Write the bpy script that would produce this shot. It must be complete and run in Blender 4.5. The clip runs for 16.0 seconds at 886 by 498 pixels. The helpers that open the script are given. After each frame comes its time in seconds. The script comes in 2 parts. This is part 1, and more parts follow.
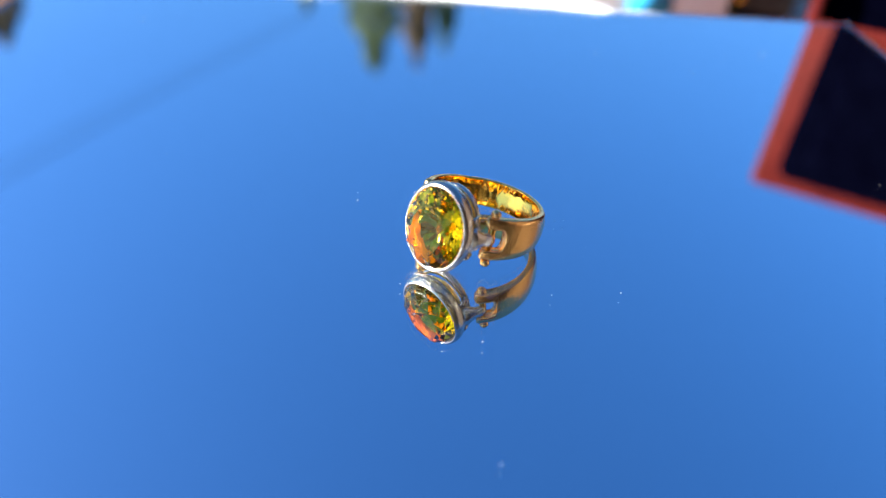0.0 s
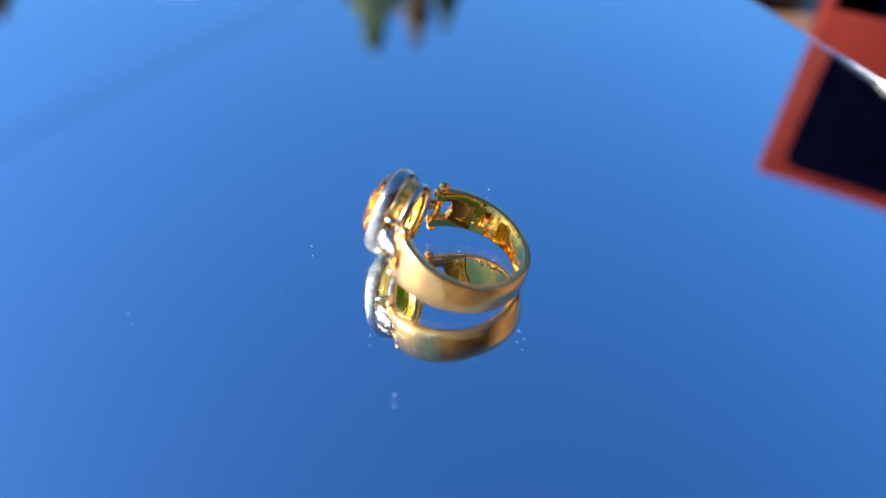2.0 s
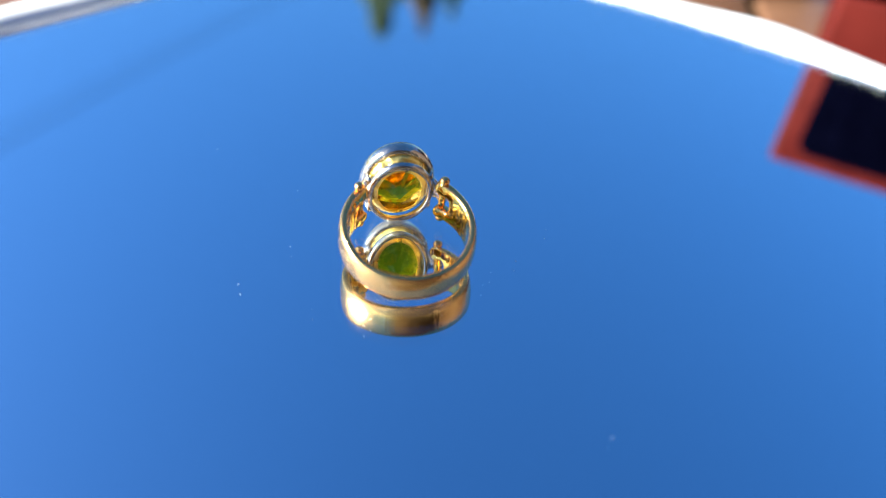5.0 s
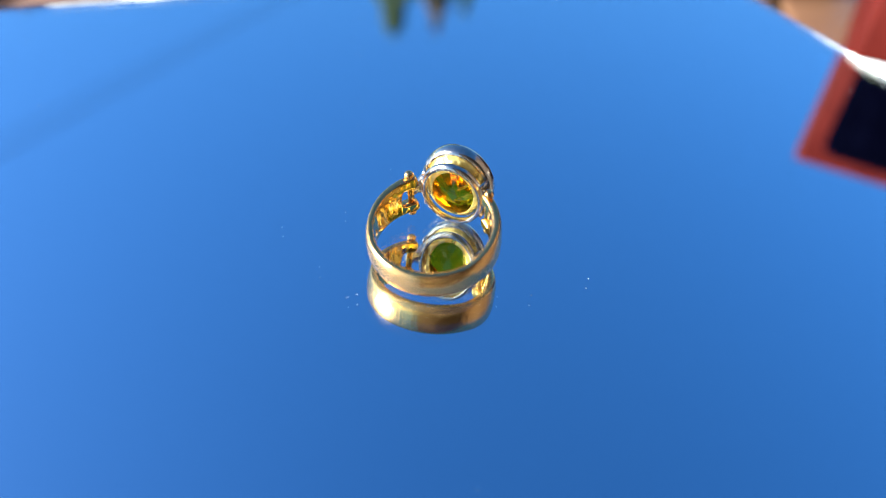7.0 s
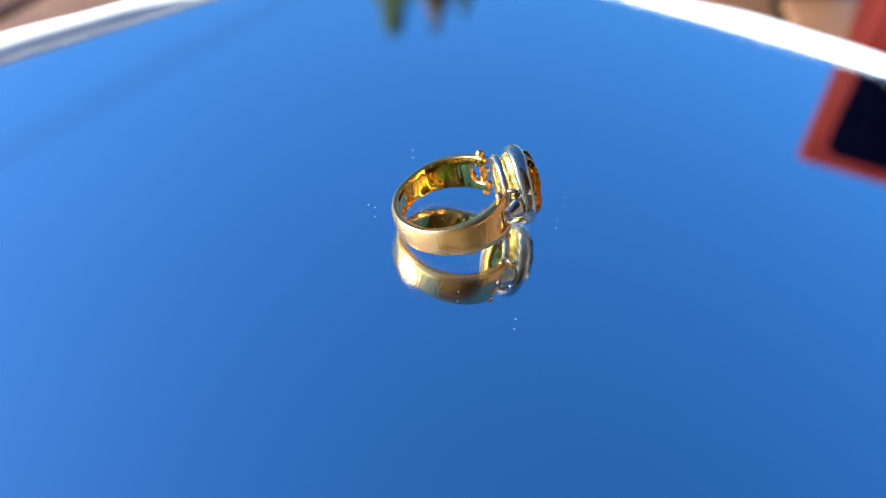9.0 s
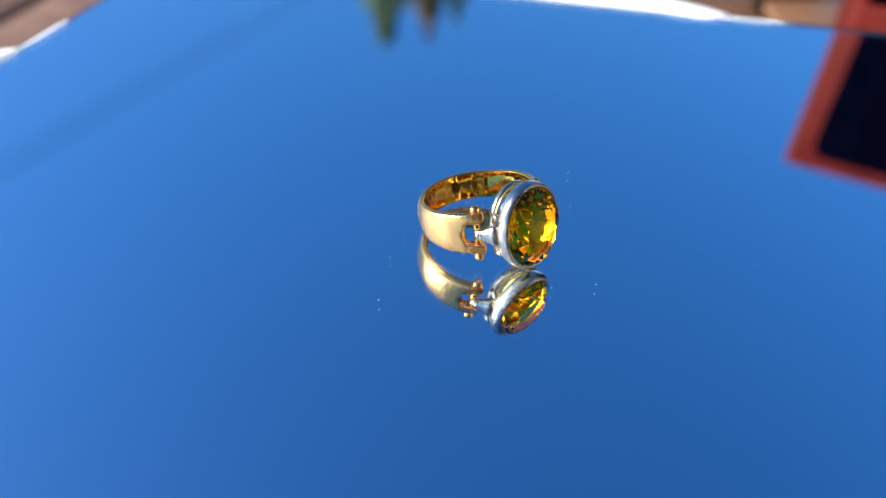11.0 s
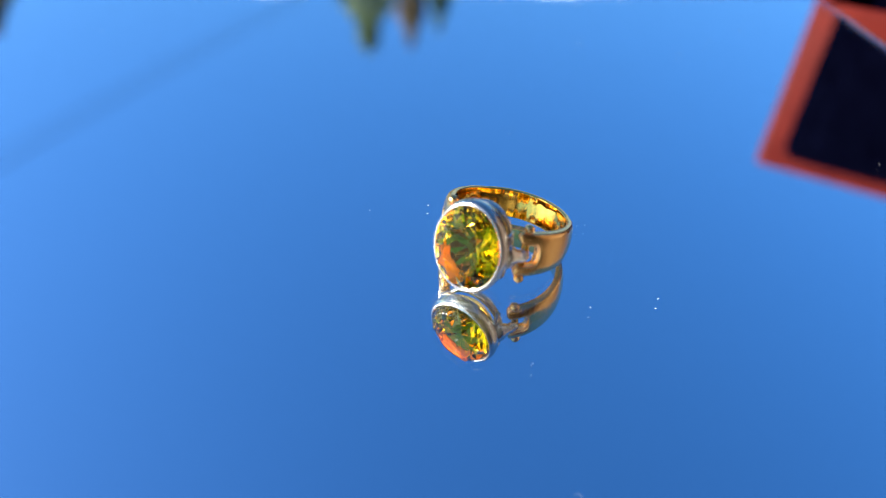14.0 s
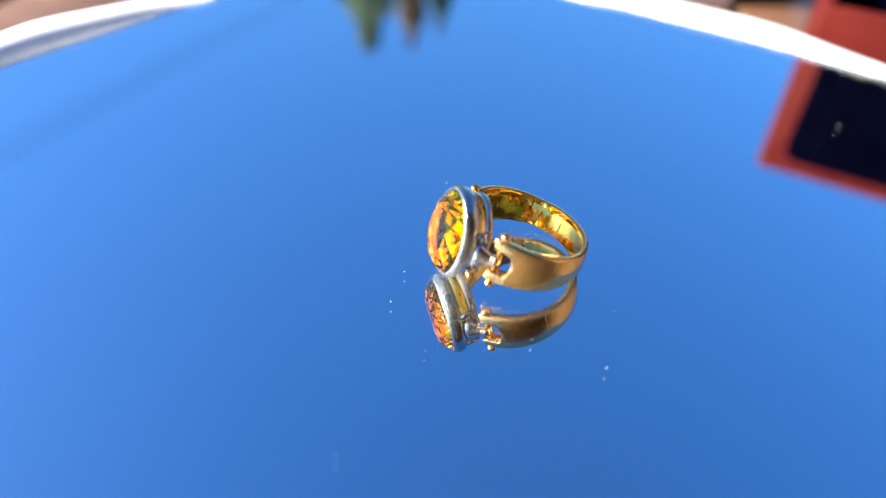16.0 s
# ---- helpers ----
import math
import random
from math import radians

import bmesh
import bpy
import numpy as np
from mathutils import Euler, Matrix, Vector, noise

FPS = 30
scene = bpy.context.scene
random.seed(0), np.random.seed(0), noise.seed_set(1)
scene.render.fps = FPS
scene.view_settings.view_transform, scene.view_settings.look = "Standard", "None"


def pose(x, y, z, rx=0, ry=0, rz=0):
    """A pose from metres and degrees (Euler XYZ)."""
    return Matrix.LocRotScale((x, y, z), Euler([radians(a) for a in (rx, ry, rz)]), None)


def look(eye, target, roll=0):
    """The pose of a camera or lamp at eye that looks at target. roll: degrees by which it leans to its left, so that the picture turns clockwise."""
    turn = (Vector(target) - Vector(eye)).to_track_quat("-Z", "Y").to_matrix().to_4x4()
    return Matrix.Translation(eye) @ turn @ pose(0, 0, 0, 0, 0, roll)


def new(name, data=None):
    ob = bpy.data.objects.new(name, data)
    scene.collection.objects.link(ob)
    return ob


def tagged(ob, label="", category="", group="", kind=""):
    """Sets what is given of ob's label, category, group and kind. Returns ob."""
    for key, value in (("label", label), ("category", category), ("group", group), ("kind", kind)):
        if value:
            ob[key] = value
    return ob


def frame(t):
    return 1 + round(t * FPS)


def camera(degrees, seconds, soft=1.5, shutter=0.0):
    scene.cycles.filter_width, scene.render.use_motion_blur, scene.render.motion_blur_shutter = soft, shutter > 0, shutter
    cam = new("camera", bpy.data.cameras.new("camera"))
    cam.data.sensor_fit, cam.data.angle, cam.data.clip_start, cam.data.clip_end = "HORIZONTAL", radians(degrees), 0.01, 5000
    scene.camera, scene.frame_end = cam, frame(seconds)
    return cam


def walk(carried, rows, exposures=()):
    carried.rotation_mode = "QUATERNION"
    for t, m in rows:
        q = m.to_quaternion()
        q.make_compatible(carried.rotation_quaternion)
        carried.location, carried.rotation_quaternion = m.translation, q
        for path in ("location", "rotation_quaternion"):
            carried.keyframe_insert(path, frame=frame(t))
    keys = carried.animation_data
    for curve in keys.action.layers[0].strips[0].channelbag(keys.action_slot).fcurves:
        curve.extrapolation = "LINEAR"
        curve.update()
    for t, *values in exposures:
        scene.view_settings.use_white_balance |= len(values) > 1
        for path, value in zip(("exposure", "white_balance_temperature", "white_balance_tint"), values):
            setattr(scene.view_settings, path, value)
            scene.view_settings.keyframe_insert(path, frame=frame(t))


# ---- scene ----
EXPOSURES = [
    (0, 2.53, 6500, 10), (0.5, 2.46, 6500, 10), (1.5, 2.51, 6500, 10), (2.5, 2.10, 6500, 10), (3.5, 2.28, 6500, 10), (6, 2.42, 6250, 4),
    (7, 2.38, 6200, 4), (8.5, 2.36, 6150, 5), (11, 2.06, 6050, 5), (12.5, 2.23, 6350, 8), (13.5, 2.44, 6500, 6), (14.5, 2.57, 6500, 6),
    (16, 2.59, 6500, 10),
]
# path begin
cam = camera(62.724, 16.0, soft=0.5)
walk(cam, [
    (0, pose(0.00218, -0.12794, 0.07571, 53.542, -2.970, -1.409)),
    (0.5, pose(-0.00106, -0.12944, 0.07497, 53.481, -3.230, -1.376)),
    (1, pose(-0.00146, -0.12706, 0.07416, 52.687, -3.626, -0.953)),
    (1.5, pose(-0.00343, -0.12608, 0.07417, 52.341, -3.353, -1.159)),
    (2, pose(-0.00441, -0.12587, 0.07511, 52.177, -3.957, -1.070)),
    (2.5, pose(-0.00507, -0.12646, 0.07551, 51.900, -3.693, -0.832)),
    (3, pose(-0.00569, -0.12723, 0.07693, 51.856, -3.279, -0.944)),
    (3.5, pose(-0.00327, -0.12831, 0.07754, 51.550, -3.316, -0.881)),
    (6, pose(-0.01057, -0.12358, 0.07789, 51.030, -3.219, -0.615)),
    (6.5, pose(-0.01061, -0.12218, 0.07928, 50.970, -2.738, -0.781)),
    (7, pose(-0.01479, -0.12188, 0.07901, 50.842, -2.710, 0.059)),
    (7.5, pose(-0.01548, -0.12197, 0.07948, 51.128, -2.399, -0.026)),
    (8, pose(-0.01617, -0.12252, 0.08070, 50.941, -2.420, 0.071)),
    (8.5, pose(-0.01720, -0.12206, 0.08216, 50.885, -2.303, -0.022)),
    (11, pose(-0.00743, -0.11457, 0.08068, 51.496, -1.357, -1.123)),
    (11.5, pose(-0.00655, -0.11649, 0.08045, 51.982, -1.634, -1.388)),
    (12, pose(-0.00546, -0.11825, 0.08105, 52.159, -1.959, -1.668)),
    (12.5, pose(-0.00468, -0.11992, 0.07950, 51.958, -1.952, -1.858)),
    (13, pose(-0.00529, -0.11953, 0.07933, 51.582, -1.604, -1.758)),
    (13.5, pose(-0.00333, -0.11967, 0.07702, 52.114, -1.545, -2.092)),
    (14, pose(-0.00226, -0.11985, 0.07788, 52.044, -2.118, -2.199)),
    (14.5, pose(-0.00415, -0.12183, 0.07770, 52.253, -2.414, -2.292)),
    (15, pose(-0.00655, -0.12441, 0.07865, 52.180, -2.779, -1.879)),
    (15.5, pose(-0.00738, -0.12652, 0.07872, 52.180, -2.842, -1.580)),
    (16, pose(-0.00720, -0.12702, 0.07784, 52.141, -2.893, -1.866)),
], exposures=EXPOSURES)
# heading of the turning plate, degrees
TURN = [
    (0, 2.69), (0.5, -14.91), (1, -33.38), (1.5, -53.87), (2, -72.62), (2.5, -76.44),
    (3, -79.60), (3.5, -89.50), (6, -151.44), (6.5, -153.60), (7, -156.73), (7.5, -165.40),
    (8, -176.53), (8.5, -199.50), (11, -278.91), (11.5, -295.36), (12, -304.66), (12.5, -312.50),
    (13, -321.39), (13.5, -341.64), (14, -352.23), (14.5, -357.99), (15, -366.29), (15.5, -378.14),
    (16, -391.27),
]
PIVOT = (0.00064, -0.02134)          # the axis of the turntable
RING_AT = (0.01475, -0.00012)        # the ring and the middle of the mirror, from the axis
MIRROR_AT = (0.00884, 0.00138)
# path end
cam.data.dof.use_dof = True
cam.data.dof.focus_distance = 0.128
cam.data.dof.aperture_fstop = 8.0

# ---- daylight ----
SUN_AZ, SUN_EL = -96.0, 24.0          # degrees clockwise from +y, and above the horizon
world = bpy.data.worlds.new("clear_sky")
scene.world = world
world.use_nodes = True
wn = world.node_tree.nodes
sky = wn.new("ShaderNodeTexSky")
sky.sky_type = "NISHITA"
sky.sun_disc = False
sky.sun_elevation = radians(SUN_EL)
sky.sun_rotation = radians(SUN_AZ)
sky.dust_density = 0.6
sky.air_density = 0.92
sky.ozone_density = 6.0
deep = wn.new("ShaderNodeHueSaturation")
deep.inputs["Saturation"].default_value = 1.145
deep.inputs["Hue"].default_value = 0.5055
world.node_tree.links.new(sky.outputs[0], deep.inputs["Color"])
world.node_tree.links.new(deep.outputs[0], wn["Background"].inputs[0])
wn["Background"].inputs[1].default_value = 0.05
sun = new("sun", bpy.data.lights.new("sun", "SUN"))
sun.data.energy = 5.0
sun.data.angle = radians(0.55)
sun.data.color = (1.0, 0.95, 0.86)
_a, _e = radians(SUN_AZ), radians(SUN_EL)
TO_SUN = Vector((math.sin(_a) * math.cos(_e), math.cos(_a) * math.cos(_e), math.sin(_e)))
sun.matrix_world = look(TO_SUN * 20.0, (0, 0, 0))


# ---- materials ----
def mat(name, color=(0.8, 0.8, 0.8), rough=0.5, metal=0.0, **sockets):
    m = bpy.data.materials.new(name)
    m.use_nodes = True
    b = m.node_tree.nodes["Principled BSDF"]
    b.inputs["Base Color"].default_value = (*color, 1)
    b.inputs["Roughness"].default_value = rough
    b.inputs["Metallic"].default_value = metal
    for k, v in sockets.items():
        b.inputs[k.replace("_", " ")].default_value = v
    return m


def varied(m, dark, light, scale, stretch=(1, 1, 1), detail=6.0, bump=0.0, rough=None, fine=8.0, bump_scale=None):
    """Two scales of noise for the colour, bump and roughness of a material."""
    n, l = m.node_tree.nodes, m.node_tree.links
    b = n["Principled BSDF"]
    co = n.new("ShaderNodeTexCoord")
    mp = n.new("ShaderNodeMapping")
    mp.inputs["Scale"].default_value = stretch
    l.new(co.outputs["Object"], mp.inputs["Vector"])
    big = n.new("ShaderNodeTexNoise")
    big.inputs["Scale"].default_value = scale
    big.inputs["Detail"].default_value = detail
    l.new(mp.outputs[0], big.inputs["Vector"])
    small = n.new("ShaderNodeTexNoise")
    small.inputs["Scale"].default_value = scale * fine
    small.inputs["Detail"].default_value = min(4.0, detail)
    l.new(mp.outputs[0], small.inputs["Vector"])
    mix = n.new("ShaderNodeMix")
    mix.inputs[0].default_value = 0.4
    l.new(big.outputs["Fac"], mix.inputs[2])
    l.new(small.outputs["Fac"], mix.inputs[3])
    ramp = n.new("ShaderNodeValToRGB")
    ramp.color_ramp.elements[0].color = (*dark, 1)
    ramp.color_ramp.elements[1].color = (*light, 1)
    ramp.color_ramp.elements[0].position = 0.32
    ramp.color_ramp.elements[1].position = 0.68
    l.new(mix.outputs[0], ramp.inputs[0])
    l.new(ramp.outputs[0], b.inputs["Base Color"])
    if bump:
        bp = n.new("ShaderNodeBump")
        bp.inputs["Strength"].default_value = bump
        bp.inputs["Distance"].default_value = (bump_scale or 1.0 / (scale * fine)) * 0.5
        l.new(small.outputs["Fac"], bp.inputs["Height"])
        l.new(bp.outputs[0], b.inputs["Normal"])
    if rough:
        rr = n.new("ShaderNodeMapRange")
        rr.inputs["To Min"].default_value, rr.inputs["To Max"].default_value = rough
        rr.inputs["From Min"].default_value, rr.inputs["From Max"].default_value = 0.3, 0.7
        l.new(mix.outputs[0], rr.inputs["Value"])
        l.new(rr.outputs[0], b.inputs["Roughness"])
    return m


GOLD_BRUSHED = varied(mat("brushed_gold", rough=0.32, metal=1.0), (0.90, 0.45, 0.13), (1.0, 0.57, 0.21), 210.0,
                      stretch=(1.0, 1.0, 0.2), bump=0.38, rough=(0.12, 0.24), fine=11.0)
GOLD_POLISHED = varied(mat("polished_gold", rough=0.12, metal=1.0), (0.92, 0.46, 0.06), (1.0, 0.62, 0.13), 220.0,
                       bump=0.16, rough=(0.06, 0.18))
GOLD_INNER = varied(mat("uneven_polished_gold", rough=0.1, metal=1.0), (0.93, 0.50, 0.07), (1.0, 0.60, 0.11), 420.0,
                    stretch=(1, 1, 0.3), detail=1.0, bump=0.3, rough=(0.03, 0.08), fine=1.0)
GOLD_SEAT = varied(mat("matt_gold", rough=0.5, metal=1.0), (0.92, 0.66, 0.16), (1.0, 0.76, 0.24), 520.0, detail=1.0, bump=0.8, rough=(0.25, 0.42), fine=1.0)
WHITE_GOLD = varied(mat("white_gold", rough=0.1, metal=1.0), (0.52, 0.44, 0.35), (0.76, 0.67, 0.55), 260.0,
                    bump=0.16, rough=(0.1, 0.26))
CITRINE = mat("citrine", (1.0, 0.51, 0.004), 0.015, 0.0, IOR=1.54, Transmission_Weight=1.0, Specular_IOR_Level=0.10, Specular_Tint=(1.0, 0.78, 0.3, 1.0))
SILVER = mat("mirror_silver", (0.88, 0.93, 0.97), 0.0, 1.0)
GLASS = mat("clear_glass", (0.97, 0.99, 0.985), 0.0, 0.0, IOR=1.5, Transmission_Weight=1.0)
WHITE_CERAMIC = varied(mat("white_glaze", rough=0.25), (0.76, 0.76, 0.75), (0.83, 0.83, 0.82), 20.0, rough=(0.15, 0.35))
RED_LEATHER = varied(mat("red_leatherette", rough=0.6, Specular_IOR_Level=0.06), (0.040, 0.0036, 0.0026), (0.068, 0.0068, 0.0048), 40.0, bump=0.35,
                     rough=(0.5, 0.75), fine=25.0)
BLACK_VELVET = varied(mat("black_satin", rough=1.0, Specular_IOR_Level=0.0), (0.0002, 0.0002, 0.0012), (0.0006, 0.0007, 0.003), 60.0, bump=0.2, fine=12.0)
WOOD = varied(mat("brown_wood", rough=0.5), (0.07, 0.03, 0.014), (0.17, 0.085, 0.045), 18.0, stretch=(1, 8, 8), bump=0.3,
              rough=(0.35, 0.65))
DUST = mat("dust", (0.55, 0.55, 0.57), 0.9)
# timber of the added house, kept near black so the gold reflects it dark
TIMBER = varied(mat("darkened_timber", rough=0.6), (0.013, 0.006, 0.004), (0.032, 0.015, 0.009), 5.0, stretch=(6, 6, 1), bump=0.3, rough=(0.45, 0.7))
ROOF_TILE = varied(mat("roof_tile", rough=0.8), (0.10, 0.045, 0.03), (0.20, 0.09, 0.06), 4.0, bump=0.4)
BARK = varied(mat("bark", rough=0.9), (0.05, 0.035, 0.025), (0.13, 0.10, 0.08), 6.0, bump=0.5)
LEAF = varied(mat("conifer_green", rough=0.7), (0.07, 0.10, 0.05), (0.14, 0.18, 0.09), 1.5)
LEAF_DRY = varied(mat("russet_foliage", rough=0.8), (0.13, 0.085, 0.05), (0.24, 0.17, 0.11), 1.5)
GRASS = varied(mat("grass", rough=0.9), (0.03, 0.06, 0.02), (0.09, 0.13, 0.045), 0.6, bump=0.3)
CABLE_BLACK = mat("cable_black", (0.03, 0.03, 0.035), 0.6)
PAPER = varied(mat("white_paper", rough=0.8), (0.78, 0.78, 0.78), (0.85, 0.85, 0.84), 12.0)
CYAN_CARD = varied(mat("cyan_card", rough=0.5), (0.02, 0.30, 0.62), (0.03, 0.38, 0.72), 20.0)
DARK_PLASTIC = varied(mat("black_plastic", rough=0.35), (0.01, 0.01, 0.012), (0.025, 0.024, 0.026), 60.0)


# ---- mesh helpers ----
def part(name, bm, material, parent=None, label="", smooth=True):
    me = bpy.data.meshes.new(name)
    bm.normal_update()
    bm.to_mesh(me)
    bm.free()
    me.materials.append(material)
    if smooth:
        me.shade_smooth()
    ob = new(name, me)
    if parent is not None:
        ob.parent = parent
    if label:
        ob["label"] = label
    return ob


def box(bm, sx, sy, sz, m=Matrix(), bevel=0.0, seg=2):
    r = bmesh.ops.create_cube(bm, size=1.0, matrix=m @ Matrix.Diagonal((sx, sy, sz, 1)))
    if bevel:
        es = {e for v in r["verts"] for e in v.link_edges}
        bmesh.ops.bevel(bm, geom=list(es), offset=bevel, segments=seg, profile=0.5, affect="EDGES")


def loft(bm, rings, closed=True, cap=True, loop=False):
    """Skin a list of rings of points. loop: the last ring joins the first."""
    vs = [[bm.verts.new(p) for p in ring] for ring in rings]
    n = len(vs[0])
    pairs = list(zip(vs, vs[1:])) + ([(vs[-1], vs[0])] if loop else [])
    for a, b in pairs:
        for i in range(n if closed else n - 1):
            j = (i + 1) % n
            bm.faces.new((a[i], a[j], b[j], b[i]))
    if cap and not loop:
        bm.faces.new(vs[0][::-1])
        bm.faces.new(vs[-1])
    bmesh.ops.recalc_face_normals(bm, faces=bm.faces)


def sweep(points, radius, sides=10):
    """A tube through points; radius is a number or one (a, b) pair for each point."""
    rings = []
    pts = [Vector(p) for p in points]
    up = Vector((0, 0, 1))
    for i, p in enumerate(pts):
        d = (pts[min(i + 1, len(pts) - 1)] - pts[max(i - 1, 0)]).normalized()
        s = d.cross(up)
        s = s.normalized() if s.length > 1e-4 else Vector((1, 0, 0))
        u = s.cross(d).normalized()
        ra, rb = radius[i] if isinstance(radius, list) else (radius, radius)
        rings.append([p + s * ra * math.cos(2 * math.pi * k / sides) + u * rb * math.sin(2 * math.pi * k / sides) for k in range(sides)])
    return rings


MM = 0.001


# ---- ring ----
LIFT = 0.35             # the stone sits a little above the middle of the band, mm


def oval(a, b, y, n=56):
    return [Vector((a * math.cos(2 * math.pi * k / n), y + 0.55, b * math.sin(2 * math.pi * k / n) + LIFT)) * MM for k in range(n)]


BAND_R = 10.15          # middle radius of the band, mm


NOTCH_A, TIP_A = 56.0, 35.5      # where the fork's notch ends and where its arms end, degrees from the stone
NOTCH_Z = 2.0                  # half the notch's width, mm


def half_width(a):
    """Half the band's width at a degrees from the stone, mm."""
    back = (1 - math.cos(radians(a))) / 2
    return 2.65 + 1.45 * (1 - min(1, back / 0.8)) ** 0.8


def band_mesh(bm):
    """A D-shaped shank, narrow at the back, that ends in a fork with two rounded arms on each side of the stone."""
    arm = 5.0
    degs = [TIP_A + arm * (1 - math.cos(math.pi / 2 * k / 8)) for k in range(9)]           # rounded tips
    degs += [TIP_A + arm + (NOTCH_A - 5.0 - TIP_A - arm) * k / 4 for k in range(1, 4)]
    degs += [NOTCH_A - 5.0 * math.cos(math.pi / 2 * k / 8) for k in range(9)]              # rounded end of the notch
    body = [NOTCH_A + (180 - NOTCH_A) * k / 44 for k in range(1, 45)]
    right = degs + body
    columns = [-d for d in right] + [d for d in right[:-1][::-1]]
    m = 12
    for sign in (-1, 1):
        rings = []
        for d in columns:
            q = abs(d)
            a = radians(-90 + d)
            h = half_width(q)
            front = max(0.0, min(1.0, (100 - q) / 50))
            th = 0.55 + 0.18 * front
            zin = 0.0
            if q < NOTCH_A:
                zin = NOTCH_Z * math.sqrt(max(0.0, 1 - (max(0.0, q - NOTCH_A + 5.0) / 5.0) ** 2))
            top, low, squash = h, zin, 1.0
            if q < TIP_A + arm:
                u = (TIP_A + arm - q) / arm
                squash = math.sqrt(max(0.02, 1 - u * u))
                mid = (h + NOTCH_Z) / 2 + 0.15
                top, low = mid + (h - mid) * squash, mid + (zin - mid) * squash
            p = 2.0 + 1.6 * front
            outer, inner = [], []
            for k in range(m + 1):
                v = k / m
                v = v + 0.12 * math.sin(math.pi * v) * v
                z = low + (top - low) * v
                w = min(1.0, abs(z) / h)
                e = 1.0
                if zin > 0.3:                                  # softened inner edge of an arm
                    e = 1 - 0.22 * (1 - min(1.0, (z - low) / 0.55)) ** 2
                bulge = th + 0.72 * math.sqrt(max(0.0, 1 - w ** p)) * e * (0.35 + 0.65 * squash) - 0.22
                outer.append((BAND_R + bulge, z * sign))
                inner.append((BAND_R - th * (0.5 + 0.5 * squash) + 0.16 * w ** 4, z * 0.985 * sign))
            prof = outer + inner[::-1]
            rings.append([bm.verts.new(Vector((r * math.cos(a), r * math.sin(a), z)) * MM) for r, z in prof])
        n = len(rings[0])
        for i, (r0, r1) in enumerate(zip(rings, rings[1:])):
            for k in range(n):
                if k == n - 1 and max(abs(columns[i]), abs(columns[i + 1])) > NOTCH_A + 0.01:
                    continue                                   # the halves are one piece behind the fork
                k1 = (k + 1) % n
                bm.faces.new((r0[k], r0[k1], r1[k1], r1[k]))
        bm.faces.new(rings[0])
        bm.faces.new(rings[-1])
    bmesh.ops.remove_doubles(bm, verts=bm.verts, dist=1e-6)
    bmesh.ops.recalc_face_normals(bm, faces=bm.faces)


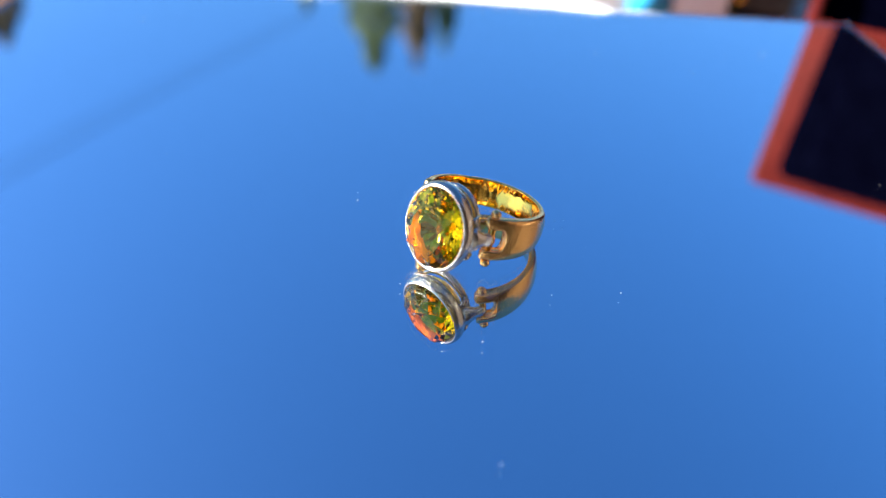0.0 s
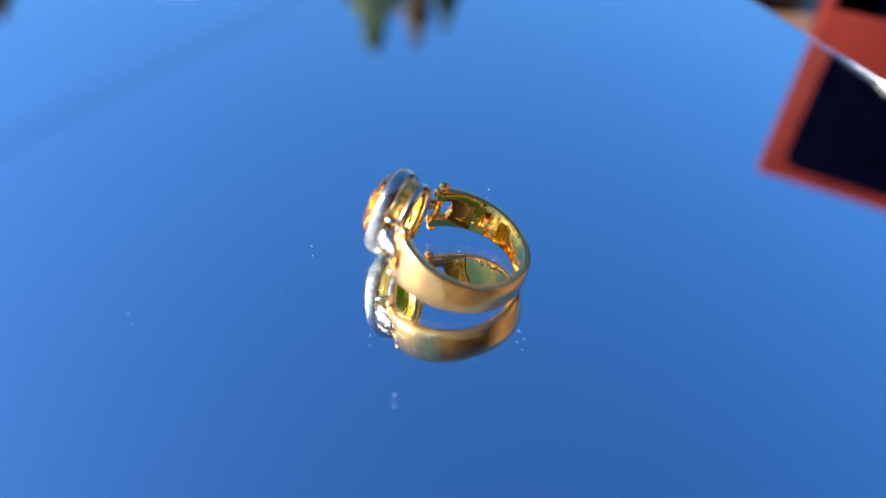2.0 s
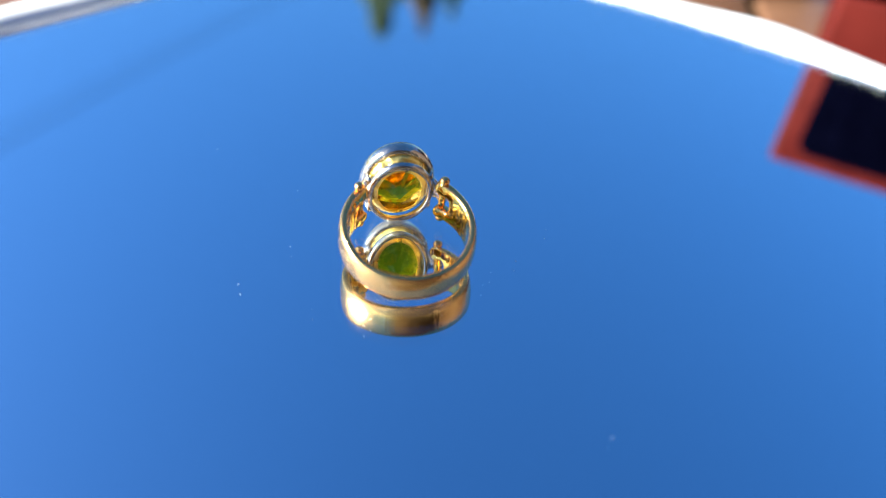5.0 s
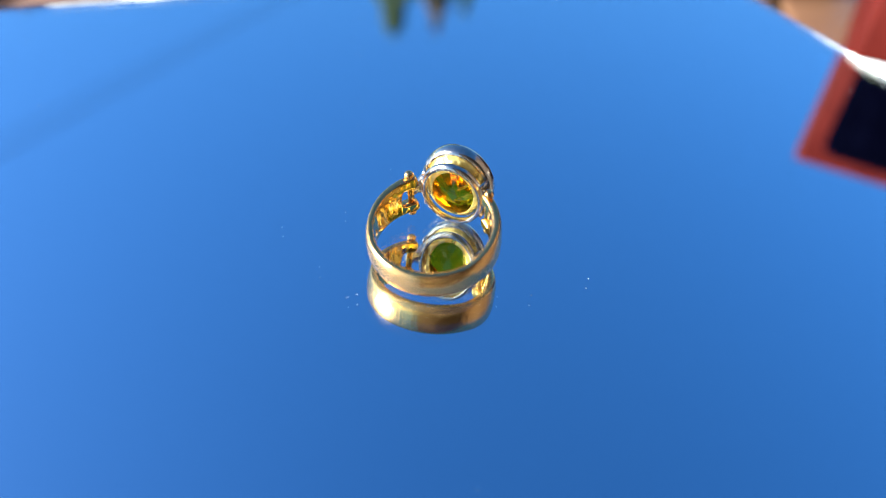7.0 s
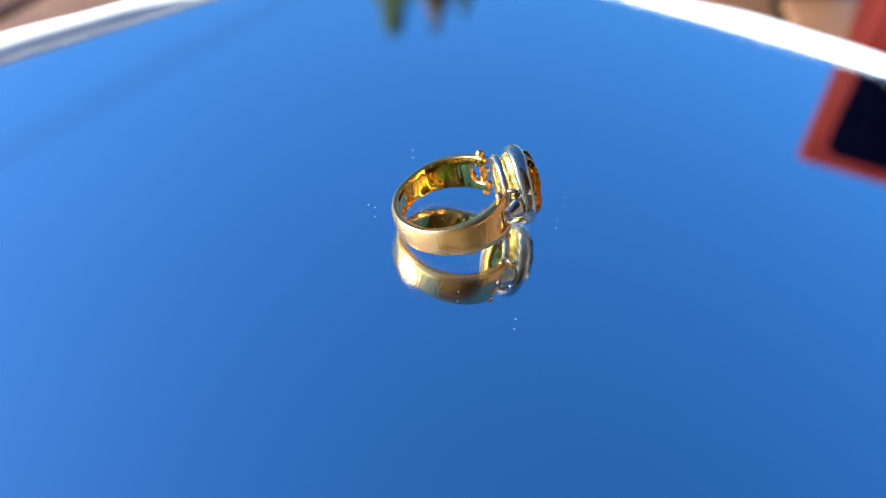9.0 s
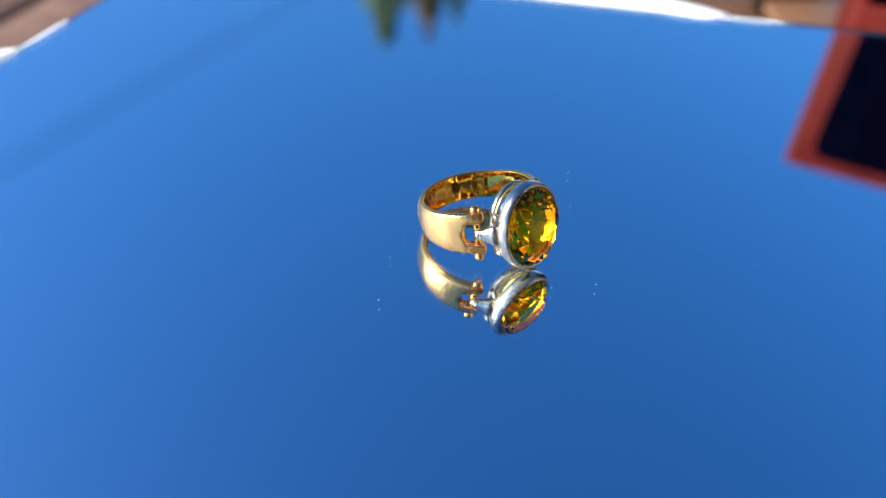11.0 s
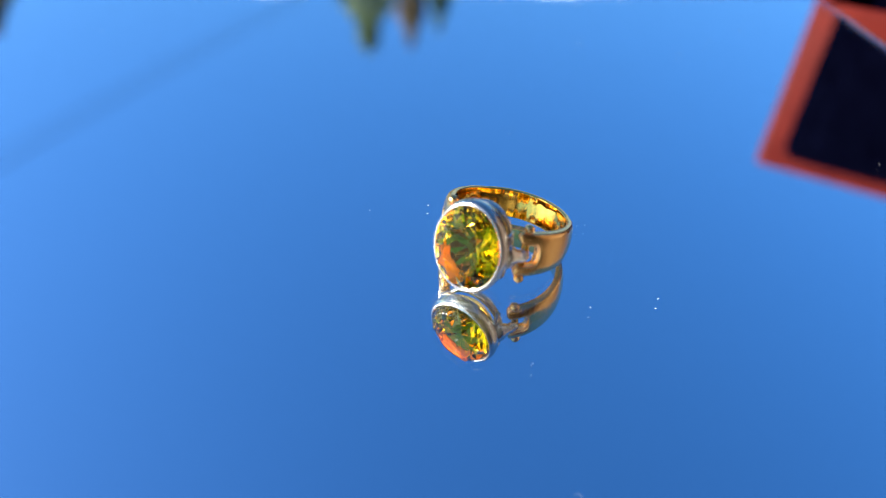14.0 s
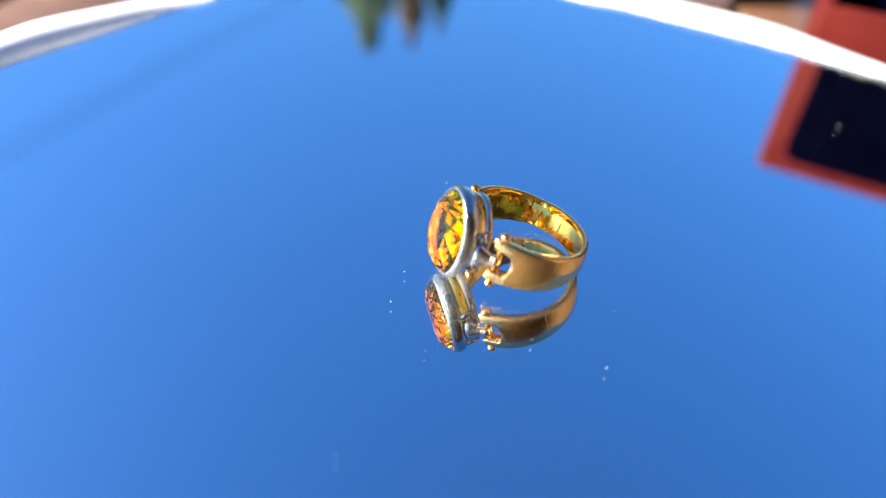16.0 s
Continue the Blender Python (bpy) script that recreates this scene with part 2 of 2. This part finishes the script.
def make_ring():
    ring = new("ring")
    tagged(ring, "brushed gold ring with faceted oval amber stone lying on mirror", "ring")
    bm = bmesh.new()
    band_mesh(bm)
    band = part("band", bm, GOLD_BRUSHED, ring, "brushed yellow gold band")
    band.data.materials.append(GOLD_INNER)
    for f in band.data.polygons:
        c = f.center
        if math.hypot(c.x, c.y) < (BAND_R - 0.25) * MM:
            f.material_index = 1
    for sx in (-1, 1):
        for sz in (-1, 1):
            bm = bmesh.new()
            a = radians(-90 + sx * 43.0)
            bmesh.ops.create_uvsphere(bm, u_segments=18, v_segments=12, radius=0.86 * MM,
                                      matrix=pose(0.0104 * math.cos(a), 0.0104 * math.sin(a), sz * 4.45 * MM) @ Matrix.Diagonal((1, 1, 0.9, 1)))
            part("knob", bm, GOLD_BRUSHED, ring, "gold ball end of the hinge pin")
        bm = bmesh.new()
        a = radians(-90 + sx * 43.0)
        bmesh.ops.create_cone(bm, cap_ends=True, segments=16, radius1=0.6 * MM, radius2=0.6 * MM, depth=8.0 * MM,
                              matrix=pose(0.0103 * math.cos(a), 0.0103 * math.sin(a), 0))
        part("hinge_pin", bm, GOLD_POLISHED, ring)
    for k in range(3):
        bm = bmesh.new()
        a = radians(186 + 5 * k)
        r = (BAND_R - 0.56) * MM
        box(bm, 0.0001, 0.00055, 0.0008, pose(r * math.cos(a), r * math.sin(a), -0.0004, 0, 0, math.degrees(a)), 0.00004, 1)
        part("hallmark", bm, GOLD_BRUSHED, band, "illegible stamped hallmark")
    # setting
    setting = part("setting", bezel_mesh(), WHITE_GOLD, ring, "polished white metal oval bezel")
    bm = bmesh.new()
    sec = []
    for a, b, y in ((4.85, 6.15, -9.2), (5.25, 6.6, -9.15), (5.6, 6.95, -9.5), (5.75, 7.1, -10.05), (5.55, 6.9, -10.5), (5.0, 6.35, -10.5), (4.75, 6.1, -9.9)):
        sec.append(oval(a, b, y))
    loft(bm, sec, loop=True)
    part("gallery_ring", bm, WHITE_GOLD, setting)
    for sx in (-1, 1):
        bm = bmesh.new()
        pts = [Vector((sx * x, y, 0)) * MM for x, y in ((5.2, -11.0), (6.0, -10.2), (6.7, -9.2), (7.3, -8.2), (7.5, -7.6))]
        rad = [(1.6 * MM, 2.6 * MM), (1.25 * MM, 1.9 * MM), (0.8 * MM, 1.15 * MM), (0.7 * MM, 1.0 * MM), (0.65 * MM, 0.9 * MM)]
        loft(bm, sweep(pts, rad, 14))
        part("lug", bm, WHITE_GOLD, setting)
        for x, y in ((6.95, -8.75), (7.2, -8.35)):
            bm = bmesh.new()
            c, t = Vector((sx * x, y, 0)) * MM, Vector((sx * 0.5, 0.86, 0)).normalized()
            loft(bm, sweep([c - t * 0.14 * MM, c - t * 0.05 * MM, c + t * 0.05 * MM, c + t * 0.14 * MM],
                           [(0.78 * MM, 1.08 * MM), (0.88 * MM, 1.2 * MM), (0.88 * MM, 1.2 * MM), (0.78 * MM, 1.08 * MM)], 16))
            part("rib", bm, WHITE_GOLD, setting)
        for sz in (-1, 1):
            bm = bmesh.new()
            pts = [Vector((sx * x, y, sz * z)) * MM for x, y, z in ((5.5, -11.6, 3.2), (5.3, -10.6, 3.4), (5.0, -9.4, 3.5))]
            loft(bm, sweep(pts, 0.45 * MM, 8))
            part("gallery_post", bm, WHITE_GOLD, setting)
    bm = bmesh.new()
    loft(bm, [oval(a, b, y) for a, b, y in ((5.75, 7.12, -12.9), (4.95, 6.25, -11.3), (3.7, 4.8, -10.2), (3.9, 5.0, -10.0), (5.15, 6.45, -11.15), (5.9, 7.3, -12.8))], loop=True)
    part("seat", bm, GOLD_SEAT, setting, "yellow gold inner cup")
    gem_stone(ring)
    return ring


def bezel_mesh():
    bm = bmesh.new()
    sec = []
    for a, b, y in ((5.62, 7.04, -14.3), (5.72, 7.14, -14.52), (5.95, 7.4, -14.58), (6.22, 7.68, -14.3), (6.45, 7.88, -13.8), (6.52, 7.92, -13.2),
                    (6.42, 7.84, -12.6), (6.2, 7.64, -12.15), (5.85, 7.3, -11.95), (5.4, 6.85, -12.0), (5.35, 6.75, -12.4), (5.5, 6.92, -13.4)):
        sec.append(oval(a, b, y))
    loft(bm, sec, loop=True)
    return bm


def gem_stone(ring):
    """An oval brilliant: table, star, kite and girdle facets above, pavilion facets below."""
    bm = bmesh.new()

    rnd = random.Random(12)

    def loop(a, b, y, n, off):
        return [bm.verts.new(Vector((a * math.cos(2 * math.pi * (k + off) / n), y + 0.55, b * math.sin(2 * math.pi * (k + off) / n) + LIFT)) * MM) for k in range(n)]
    n = 10
    table = loop(3.3, 4.3, -16.5, n, 0.5)
    crown = loop(4.75, 5.95, -15.85, n, 0.0)
    gird = loop(5.72, 7.12, -14.45, 2 * n, 0.0)
    low = loop(5.72, 7.12, -14.2, 2 * n, 0.0)
    mid = loop(4.4, 5.6, -12.45, n, 0.5)
    pav = loop(2.6, 3.6, -11.0, n, 0.0)
    culet = loop(0.7, 1.5, -9.9, n, 0.5)
    F = bm.faces.new
    for v in table + crown + mid + pav + culet:
        v.co += Vector((rnd.uniform(-0.16, 0.16), 0, rnd.uniform(-0.16, 0.16))) * MM
    for v in crown + mid + pav:
        v.co.y += rnd.uniform(-0.10, 0.10) * MM
    F(table)
    for k in range(n):
        k1, g = (k + 1) % n, 2 * k
        g1, g2 = (g + 1) % (2 * n), (g + 2) % (2 * n)
        F((table[k], crown[k], table[k - 1]))
        F((table[k], crown[k1], gird[g1], crown[k]))
        F((crown[k], gird[g1], gird[g]))
        F((crown[k1], gird[g2], gird[g1]))
        F((low[g], low[g1], mid[k]))
        F((low[g1], low[g2], mid[k]))
        F((low[g2], mid[k1], pav[k1], mid[k]))
        F((mid[k], pav[k1], culet[k], pav[k]))
        F((pav[k1], culet[k1], culet[k]))
    for k in range(2 * n):
        k1 = (k + 1) % (2 * n)
        F((gird[k], gird[k1], low[k1], low[k]))
    F(culet)
    bmesh.ops.recalc_face_normals(bm, faces=bm.faces)
    stone = part("gemstone", bm, CITRINE, ring, "faceted oval transparent amber yellow gemstone", smooth=False)
    stone.visible_shadow = False


# tilted back on the rim of its setting; the heading of the hinge line is -43.1 degrees
RING_POSE = pose(0, 0, 0.00480, 0, 0, -43.1) @ pose(0, 0, 0, -12.6)
ring = make_ring()
ring.matrix_basis = RING_POSE

# ---- mirror on its plate ----
GLASS_T = 0.002
MIRROR = dict(cx=MIRROR_AT[0], cy=MIRROR_AT[1], sx=0.2646, sy=0.2646, turn=-4.98)
mirror = new("mirror")
tagged(mirror, "square frameless glass mirror lying flat on a white plate, slightly dusty", "mirror")
mp = pose(MIRROR["cx"], MIRROR["cy"], 0, 0, 0, MIRROR["turn"])
bm = bmesh.new()
box(bm, MIRROR["sx"], MIRROR["sy"], GLASS_T, mp @ pose(0, 0, -GLASS_T / 2), 0.0004, 1)
part("glass_pane", bm, GLASS, mirror, smooth=False).visible_shadow = False
bm = bmesh.new()
box(bm, MIRROR["sx"] - 0.001, MIRROR["sy"] - 0.001, 0.0006, mp @ pose(0, 0, -GLASS_T - 0.00034))
part("silver_backing", bm, SILVER, mirror, smooth=False)

rnd = random.Random(4)
bm = bmesh.new()
specks = []
specks += [(rnd.uniform(-0.125, 0.125), rnd.uniform(-0.125, 0.125)) for k in range(24)]
specks += [(RING_AT[0] + rnd.gauss(0, 0.011), RING_AT[1] + rnd.gauss(0, 0.011)) for k in range(22)]
for x, y in specks:
    r = rnd.uniform(0.00003, 0.00009)
    bmesh.ops.create_icosphere(bm, subdivisions=1, radius=r,
                               matrix=pose(x, y, r * 0.4, 0, 0, rnd.uniform(0, 180)) @ Matrix.Diagonal((rnd.uniform(1, 2.2), 1, 0.45, 1)))
dust = part("dust", bm, DUST, mirror, "scattered pale dust specks")
tagged(dust, kind="stuff")

bm = bmesh.new()
PLATE = 0.848
prof = [(0.10, -0.0075, 0), (0.145, -0.0075, 0), (0.1565, -0.0068, 0), (0.158, -0.0052, 0.45), (0.161, -0.0034, 0.9),
        (0.165, -0.0024, 1.0), (0.170, -0.0024, 1.0), (0.1735, -0.0036, 0.95), (0.174, -0.010, 0.6), (0.166, -0.018, 0.1), (0.14, -0.026, 0), (0.10, -0.027, 0)]
plate_rings = []
for r, z, rise in prof:
    ringpts = []
    for k in range(192):
        a = 2 * math.pi * k / 192
        lift = max(0.0, math.cos(4 * (a - radians(-5)))) ** 0.5          # the rim stands up between the mirror's corners
        wave = 1 + 0.05 * (1 - math.cos(4 * (a + radians(5)))) / 2 + (0.010 * math.sin(9 * a) + 0.006 * math.sin(23 * a + 1)) * max(0.0, (r - 0.15) / 0.025)
        ringpts.append(Vector((MIRROR_AT[0] + PLATE * r * wave * math.cos(a), MIRROR_AT[1] + PLATE * r * wave * math.sin(a), z + rise * lift * 0.0042)))
    plate_rings.append(ringpts)
loft(bm, plate_rings)
plate = part("plate", bm, WHITE_CERAMIC)
tagged(plate, "white plate with a wavy raised rim turning under the mirror", "plate")

# ---- table ----
TABLE_Z = -0.110
table = new("garden_table")
tagged(table, "brown wooden garden table with slatted top", "table")
for i in range(-11, 12):
    bm = bmesh.new()
    box(bm, 0.078, 1.9, 0.022, pose(0.086 * i, 0, TABLE_Z - 0.011), 0.003)
    part("slat", bm, WOOD, table)
for y in (-0.7, 0.0, 0.7):
    bm = bmesh.new()
    box(bm, 1.95, 0.07, 0.03, pose(0, y, TABLE_Z - 0.037), 0.003)
    part("batten", bm, WOOD, table)
for x in (-0.88, 0.88):
    for y in (-0.85, 0.85):
        bm = bmesh.new()
        box(bm, 0.07, 0.07, 0.648, pose(x, y, TABLE_Z - 0.022 - 0.324), 0.004)
        part("leg", bm, WOOD, table)
table.matrix_basis = pose(0.1, 0.35, 0, 0, 0, -12)

bm = bmesh.new()
bmesh.ops.create_cone(bm, cap_ends=True, segments=64, radius1=0.10, radius2=0.07, depth=0.083, matrix=pose(*PIVOT, TABLE_Z + 0.0415))
turntable = part("turntable", bm, DARK_PLASTIC)
tagged(turntable, "black plastic turntable base under the plate", "turntable")


# ---- jewellery box: left edge of the lid at the origin, front towards -y ----
def jewellery_box():
    jb = new("jewellery_box")
    tagged(jb, "open red leatherette jewellery box with black satin lined lid", "jewellery box")
    w, d, h = 0.30, 0.255, 0.088
    base = new("base", bpy.data.meshes.new("base"))
    bm = bmesh.new()
    box(bm, w, 0.006, h, pose(w / 2, -d + 0.003, h / 2), 0.0025, 3)
    box(bm, w, 0.006, h, pose(w / 2, -0.003, h / 2), 0.0025, 3)
    box(bm, 0.006, d - 0.010, h, pose(0.003, -d / 2, h / 2), 0.0025, 3)
    box(bm, 0.006, d - 0.010, h, pose(w - 0.003, -d / 2, h / 2), 0.0025, 3)
    box(bm, w - 0.010, d - 0.010, 0.006, pose(w / 2, -d / 2, 0.003))
    bm.to_mesh(base.data)
    bm.free()
    base.data.shade_smooth()
    base.data.materials.append(RED_LEATHER)
    base.parent = jb
    bm = bmesh.new()
    box(bm, w - 0.014, d - 0.014, 0.070, pose(w / 2, -d / 2, 0.042), 0.012, 3)
    part("cushion", bm, BLACK_VELVET, base, "dark satin cushion")
    top = 0.232 - TABLE_Z
    hh = top - h - 0.004
    lean = pose(0, 0, top) @ pose(0, 0, 0, 0, -1.5, 0)       # the lid hangs a little askew on its hinges

    def slab(name, inset, corner, y0, y1, material, parent, label=""):
        bm = bmesh.new()
        rings = []
        for y, shrink in ((y0, 0.0), (y1 + 0.002, 0.0), (y1, 0.002)):
            x0, x1, z0, z1 = inset + shrink, w - inset - shrink, -hh + inset + shrink, -inset * 0.8 - shrink
            r = max(0.001, corner - shrink)
            pts = []
            for cx, cz, a0 in ((x1 - r, z1 - r, 0), (x0 + r, z1 - r, 90), (x0 + r, z0 + r, 180), (x1 - r, z0 + r, 270)):
                for q in range(7):
                    a = radians(a0 + 15 * q)
                    pts.append(lean @ Vector((cx + r * math.cos(a), y, cz + r * math.sin(a))))
            rings.append(pts)
        loft(bm, rings)
        return part(name, bm, material, parent, label)
    lid = slab("lid", 0.0, 0.004, 0.022, -0.001, RED_LEATHER, jb)
    lining = slab("lining", 0.0165, 0.013, 0.0, -0.006, BLACK_VELVET, lid, "padded black satin lining")
    slab("pad", 0.033, 0.014, -0.004, -0.011, BLACK_VELVET, lining)
    for x in (0.03, w - 0.03):
        bm = bmesh.new()
        bmesh.ops.create_cone(bm, cap_ends=True, segments=12, radius1=0.003, radius2=0.003, depth=0.03, matrix=pose(x, 0.003, h + 0.002, 0, 90, 0))
        part("hinge", bm, GOLD_POLISHED, jb, "small brass hinge")
    return jb


jbox = jewellery_box()
jbox.matrix_basis = pose(0.294, 0.400, TABLE_Z, 0, 0, -29)


# ---- things on the table behind ----
def carton():
    c = new("carton")
    tagged(c, "plain white paper carton lying on the table", "box")
    bm = bmesh.new()
    box(bm, 0.20, 0.10, 0.055, pose(-0.10, 0.05, 0.0275), 0.002)
    part("body", bm, PAPER, c)
    bm = bmesh.new()
    box(bm, 0.034, 0.002, 0.028, pose(-0.062, -0.0015, 0.0185))
    part("label", bm, CYAN_CARD, c, "bright cyan printed panel")
    return c


carton().matrix_basis = pose(0.246, 0.430, TABLE_Z, 0, 0, 0)
bag = new("camera_case")
tagged(bag, "black fabric case with a brass stud beside the box", "case")
bm = bmesh.new()
box(bm, 0.055, 0.05, 0.075, pose(0, 0, 0.0375), 0.009, 4)
part("body", bm, DARK_PLASTIC, bag)
bm = bmesh.new()
bmesh.ops.create_uvsphere(bm, u_segments=14, v_segments=8, radius=0.006, matrix=pose(-0.016, -0.0255, 0.017))
part("stud", bm, GOLD_POLISHED, bag, "round brass stud")
bag.matrix_basis = pose(0.283, 0.465, TABLE_Z, 0, 0, -20)

# ---- garden ----
bm = bmesh.new()
bmesh.ops.create_circle(bm, cap_ends=True, segments=64, radius=900, matrix=pose(0, 0, -0.78))
ground = part("ground", bm, GRASS, smooth=False)
tagged(ground, "green lawn reaching to the horizon", "ground", kind="structure")


def conifer(x, y, height, width, leaf, seed, label):
    rnd = random.Random(seed)
    tree = new("tree")
    tagged(tree, label, "tree", group="garden trees")
    bm = bmesh.new()
    pts = [(0.1 * rnd.uniform(-1, 1) * i / 8, 0.1 * rnd.uniform(-1, 1) * i / 8, height * i / 8) for i in range(9)]
    loft(bm, sweep(pts, [(0.035 * height * (1.02 - i / 8) + 0.02, 0.035 * height * (1.02 - i / 8) + 0.02) for i in range(9)], 8))
    part("trunk", bm, BARK, tree)
    verts, faces = [], []
    for i in range(5200):
        u = rnd.random() ** 0.6
        z = height * (0.12 + 0.9 * u)
        lobes = 0.85 + 0.12 * math.sin(17 * u + seed) + 0.22 * math.sin(47 * u + 2 * seed)
        rad = width * max(0.012, 1.01 - u) * max(0.4, lobes) * math.sqrt(rnd.uniform(0.05, 1))
        a = rnd.uniform(0, 2 * math.pi)
        c = Vector((rad * math.cos(a), rad * math.sin(a), z - 0.25 * rad))
        s = height * rnd.uniform(0.008, 0.022) * (1.25 - 0.6 * u)
        m = Euler((rnd.uniform(-1, 1), rnd.uniform(-1, 1), rnd.uniform(0, 6.3))).to_matrix()
        k = len(verts)
        for p in ((-1, 0, 0), (0, -0.45, 0.1), (1.2, 0, -0.2), (0, 0.45, 0.1)):
            verts.append(c + m @ (Vector(p) * s))
        faces.append((k, k + 1, k + 2, k + 3))
    me = bpy.data.meshes.new("crown")
    me.from_pydata(verts, [], faces)
    me.materials.append(leaf)
    crown = new("crown", me)
    crown.parent = tree
    tree.matrix_basis = pose(x, y, -0.78)
    return tree


def at_bearing(az, dist):
    return dist * math.sin(radians(az)), dist * math.cos(radians(az))


for az, el, dist, w, leaf, seed, lab in (
        (-3.0, 22.4, 30, 7.8, LEAF, 3, "tall dark green conifer in the garden"),
        (0.46, 22.0, 33, 4.4, LEAF_DRY, 5, "slender russet tree beside a conifer"),
        (2.7, 20.7, 31, 4.2, LEAF, 8, "slim dark green tree at the end of the garden"),
        (-8.2, 18.2, 36, 6.4, LEAF, 21, "smaller dark green conifer at the hedge"),
        (-29.5, 19.0, 24, 5.6, LEAF_DRY, 11, "broad russet garden tree")):
    conifer(*at_bearing(az, dist), dist * math.tan(radians(el)) + 0.78, w, leaf, seed, lab)


# House out of view, added so the ring reflects dark brown instead of sky.
house = new("house")
tagged(house, "unseen dark timber house added for brown reflections in the gold", "house")
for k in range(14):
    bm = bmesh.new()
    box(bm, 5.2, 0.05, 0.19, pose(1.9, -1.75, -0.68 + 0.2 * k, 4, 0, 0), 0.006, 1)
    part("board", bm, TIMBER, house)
for x in (-0.72, 4.52):
    bm = bmesh.new()
    box(bm, 0.12, 0.14, 2.85, pose(x, -1.75, 0.645), 0.008)
    part("corner_post", bm, TIMBER, house)
# Added right wing, also unseen, for the dark right side of the band.
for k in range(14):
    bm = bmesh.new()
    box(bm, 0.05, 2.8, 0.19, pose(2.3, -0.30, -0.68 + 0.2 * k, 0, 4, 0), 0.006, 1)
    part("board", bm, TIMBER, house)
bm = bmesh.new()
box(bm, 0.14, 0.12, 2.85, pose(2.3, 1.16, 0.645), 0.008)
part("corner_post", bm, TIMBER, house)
bm = bmesh.new()
box(bm, 5.6, 2.4, 0.08, pose(1.9, -2.75, 2.45, 12, 0, 0), 0.01)
part("roof", bm, ROOF_TILE, house)
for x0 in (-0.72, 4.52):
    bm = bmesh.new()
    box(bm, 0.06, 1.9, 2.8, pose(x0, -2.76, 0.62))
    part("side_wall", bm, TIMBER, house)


def to_sky(az, el, dist):
    a, e = radians(az), radians(el)
    return Vector((math.sin(a) * math.cos(e), math.cos(a) * math.cos(e), math.sin(e))) * dist


for low, high, r in ((21.4, 28.1, 0.014), (20.7, 27.1, 0.010)):
    bm = bmesh.new()
    a, b = to_sky(-32.7, high, 16), to_sky(-13.4, low, 24)
    line = [a + (b - a) * (-0.6 + 0.11 * k) - Vector((0, 0, 0.12 * math.sin(math.pi * k / 20))) for k in range(21)]
    loft(bm, sweep(line, r, 8))
    wire = part("overhead_cable", bm, CABLE_BLACK)
    tagged(wire, "dark overhead cable crossing the sky above the garden", "cable", group="overhead cables")


# ---- motion of the turning things ----
def motions():
    rows = []
    for (t0, a0), (t1, a1) in zip(TURN, TURN[1:]):
        steps = max(1, math.ceil(abs(a1 - a0) / 25))
        rows += [(t0 + (t1 - t0) * k / steps, a0 + (a1 - a0) * k / steps) for k in range(steps)]
    rows.append(TURN[-1])
    for thing, base in ((ring, pose(*RING_AT, 0) @ RING_POSE), (mirror, Matrix()), (plate, Matrix())):
        walk(thing, [(t, pose(*PIVOT, 0, 0, 0, a) @ base) for t, a in rows])


motions()
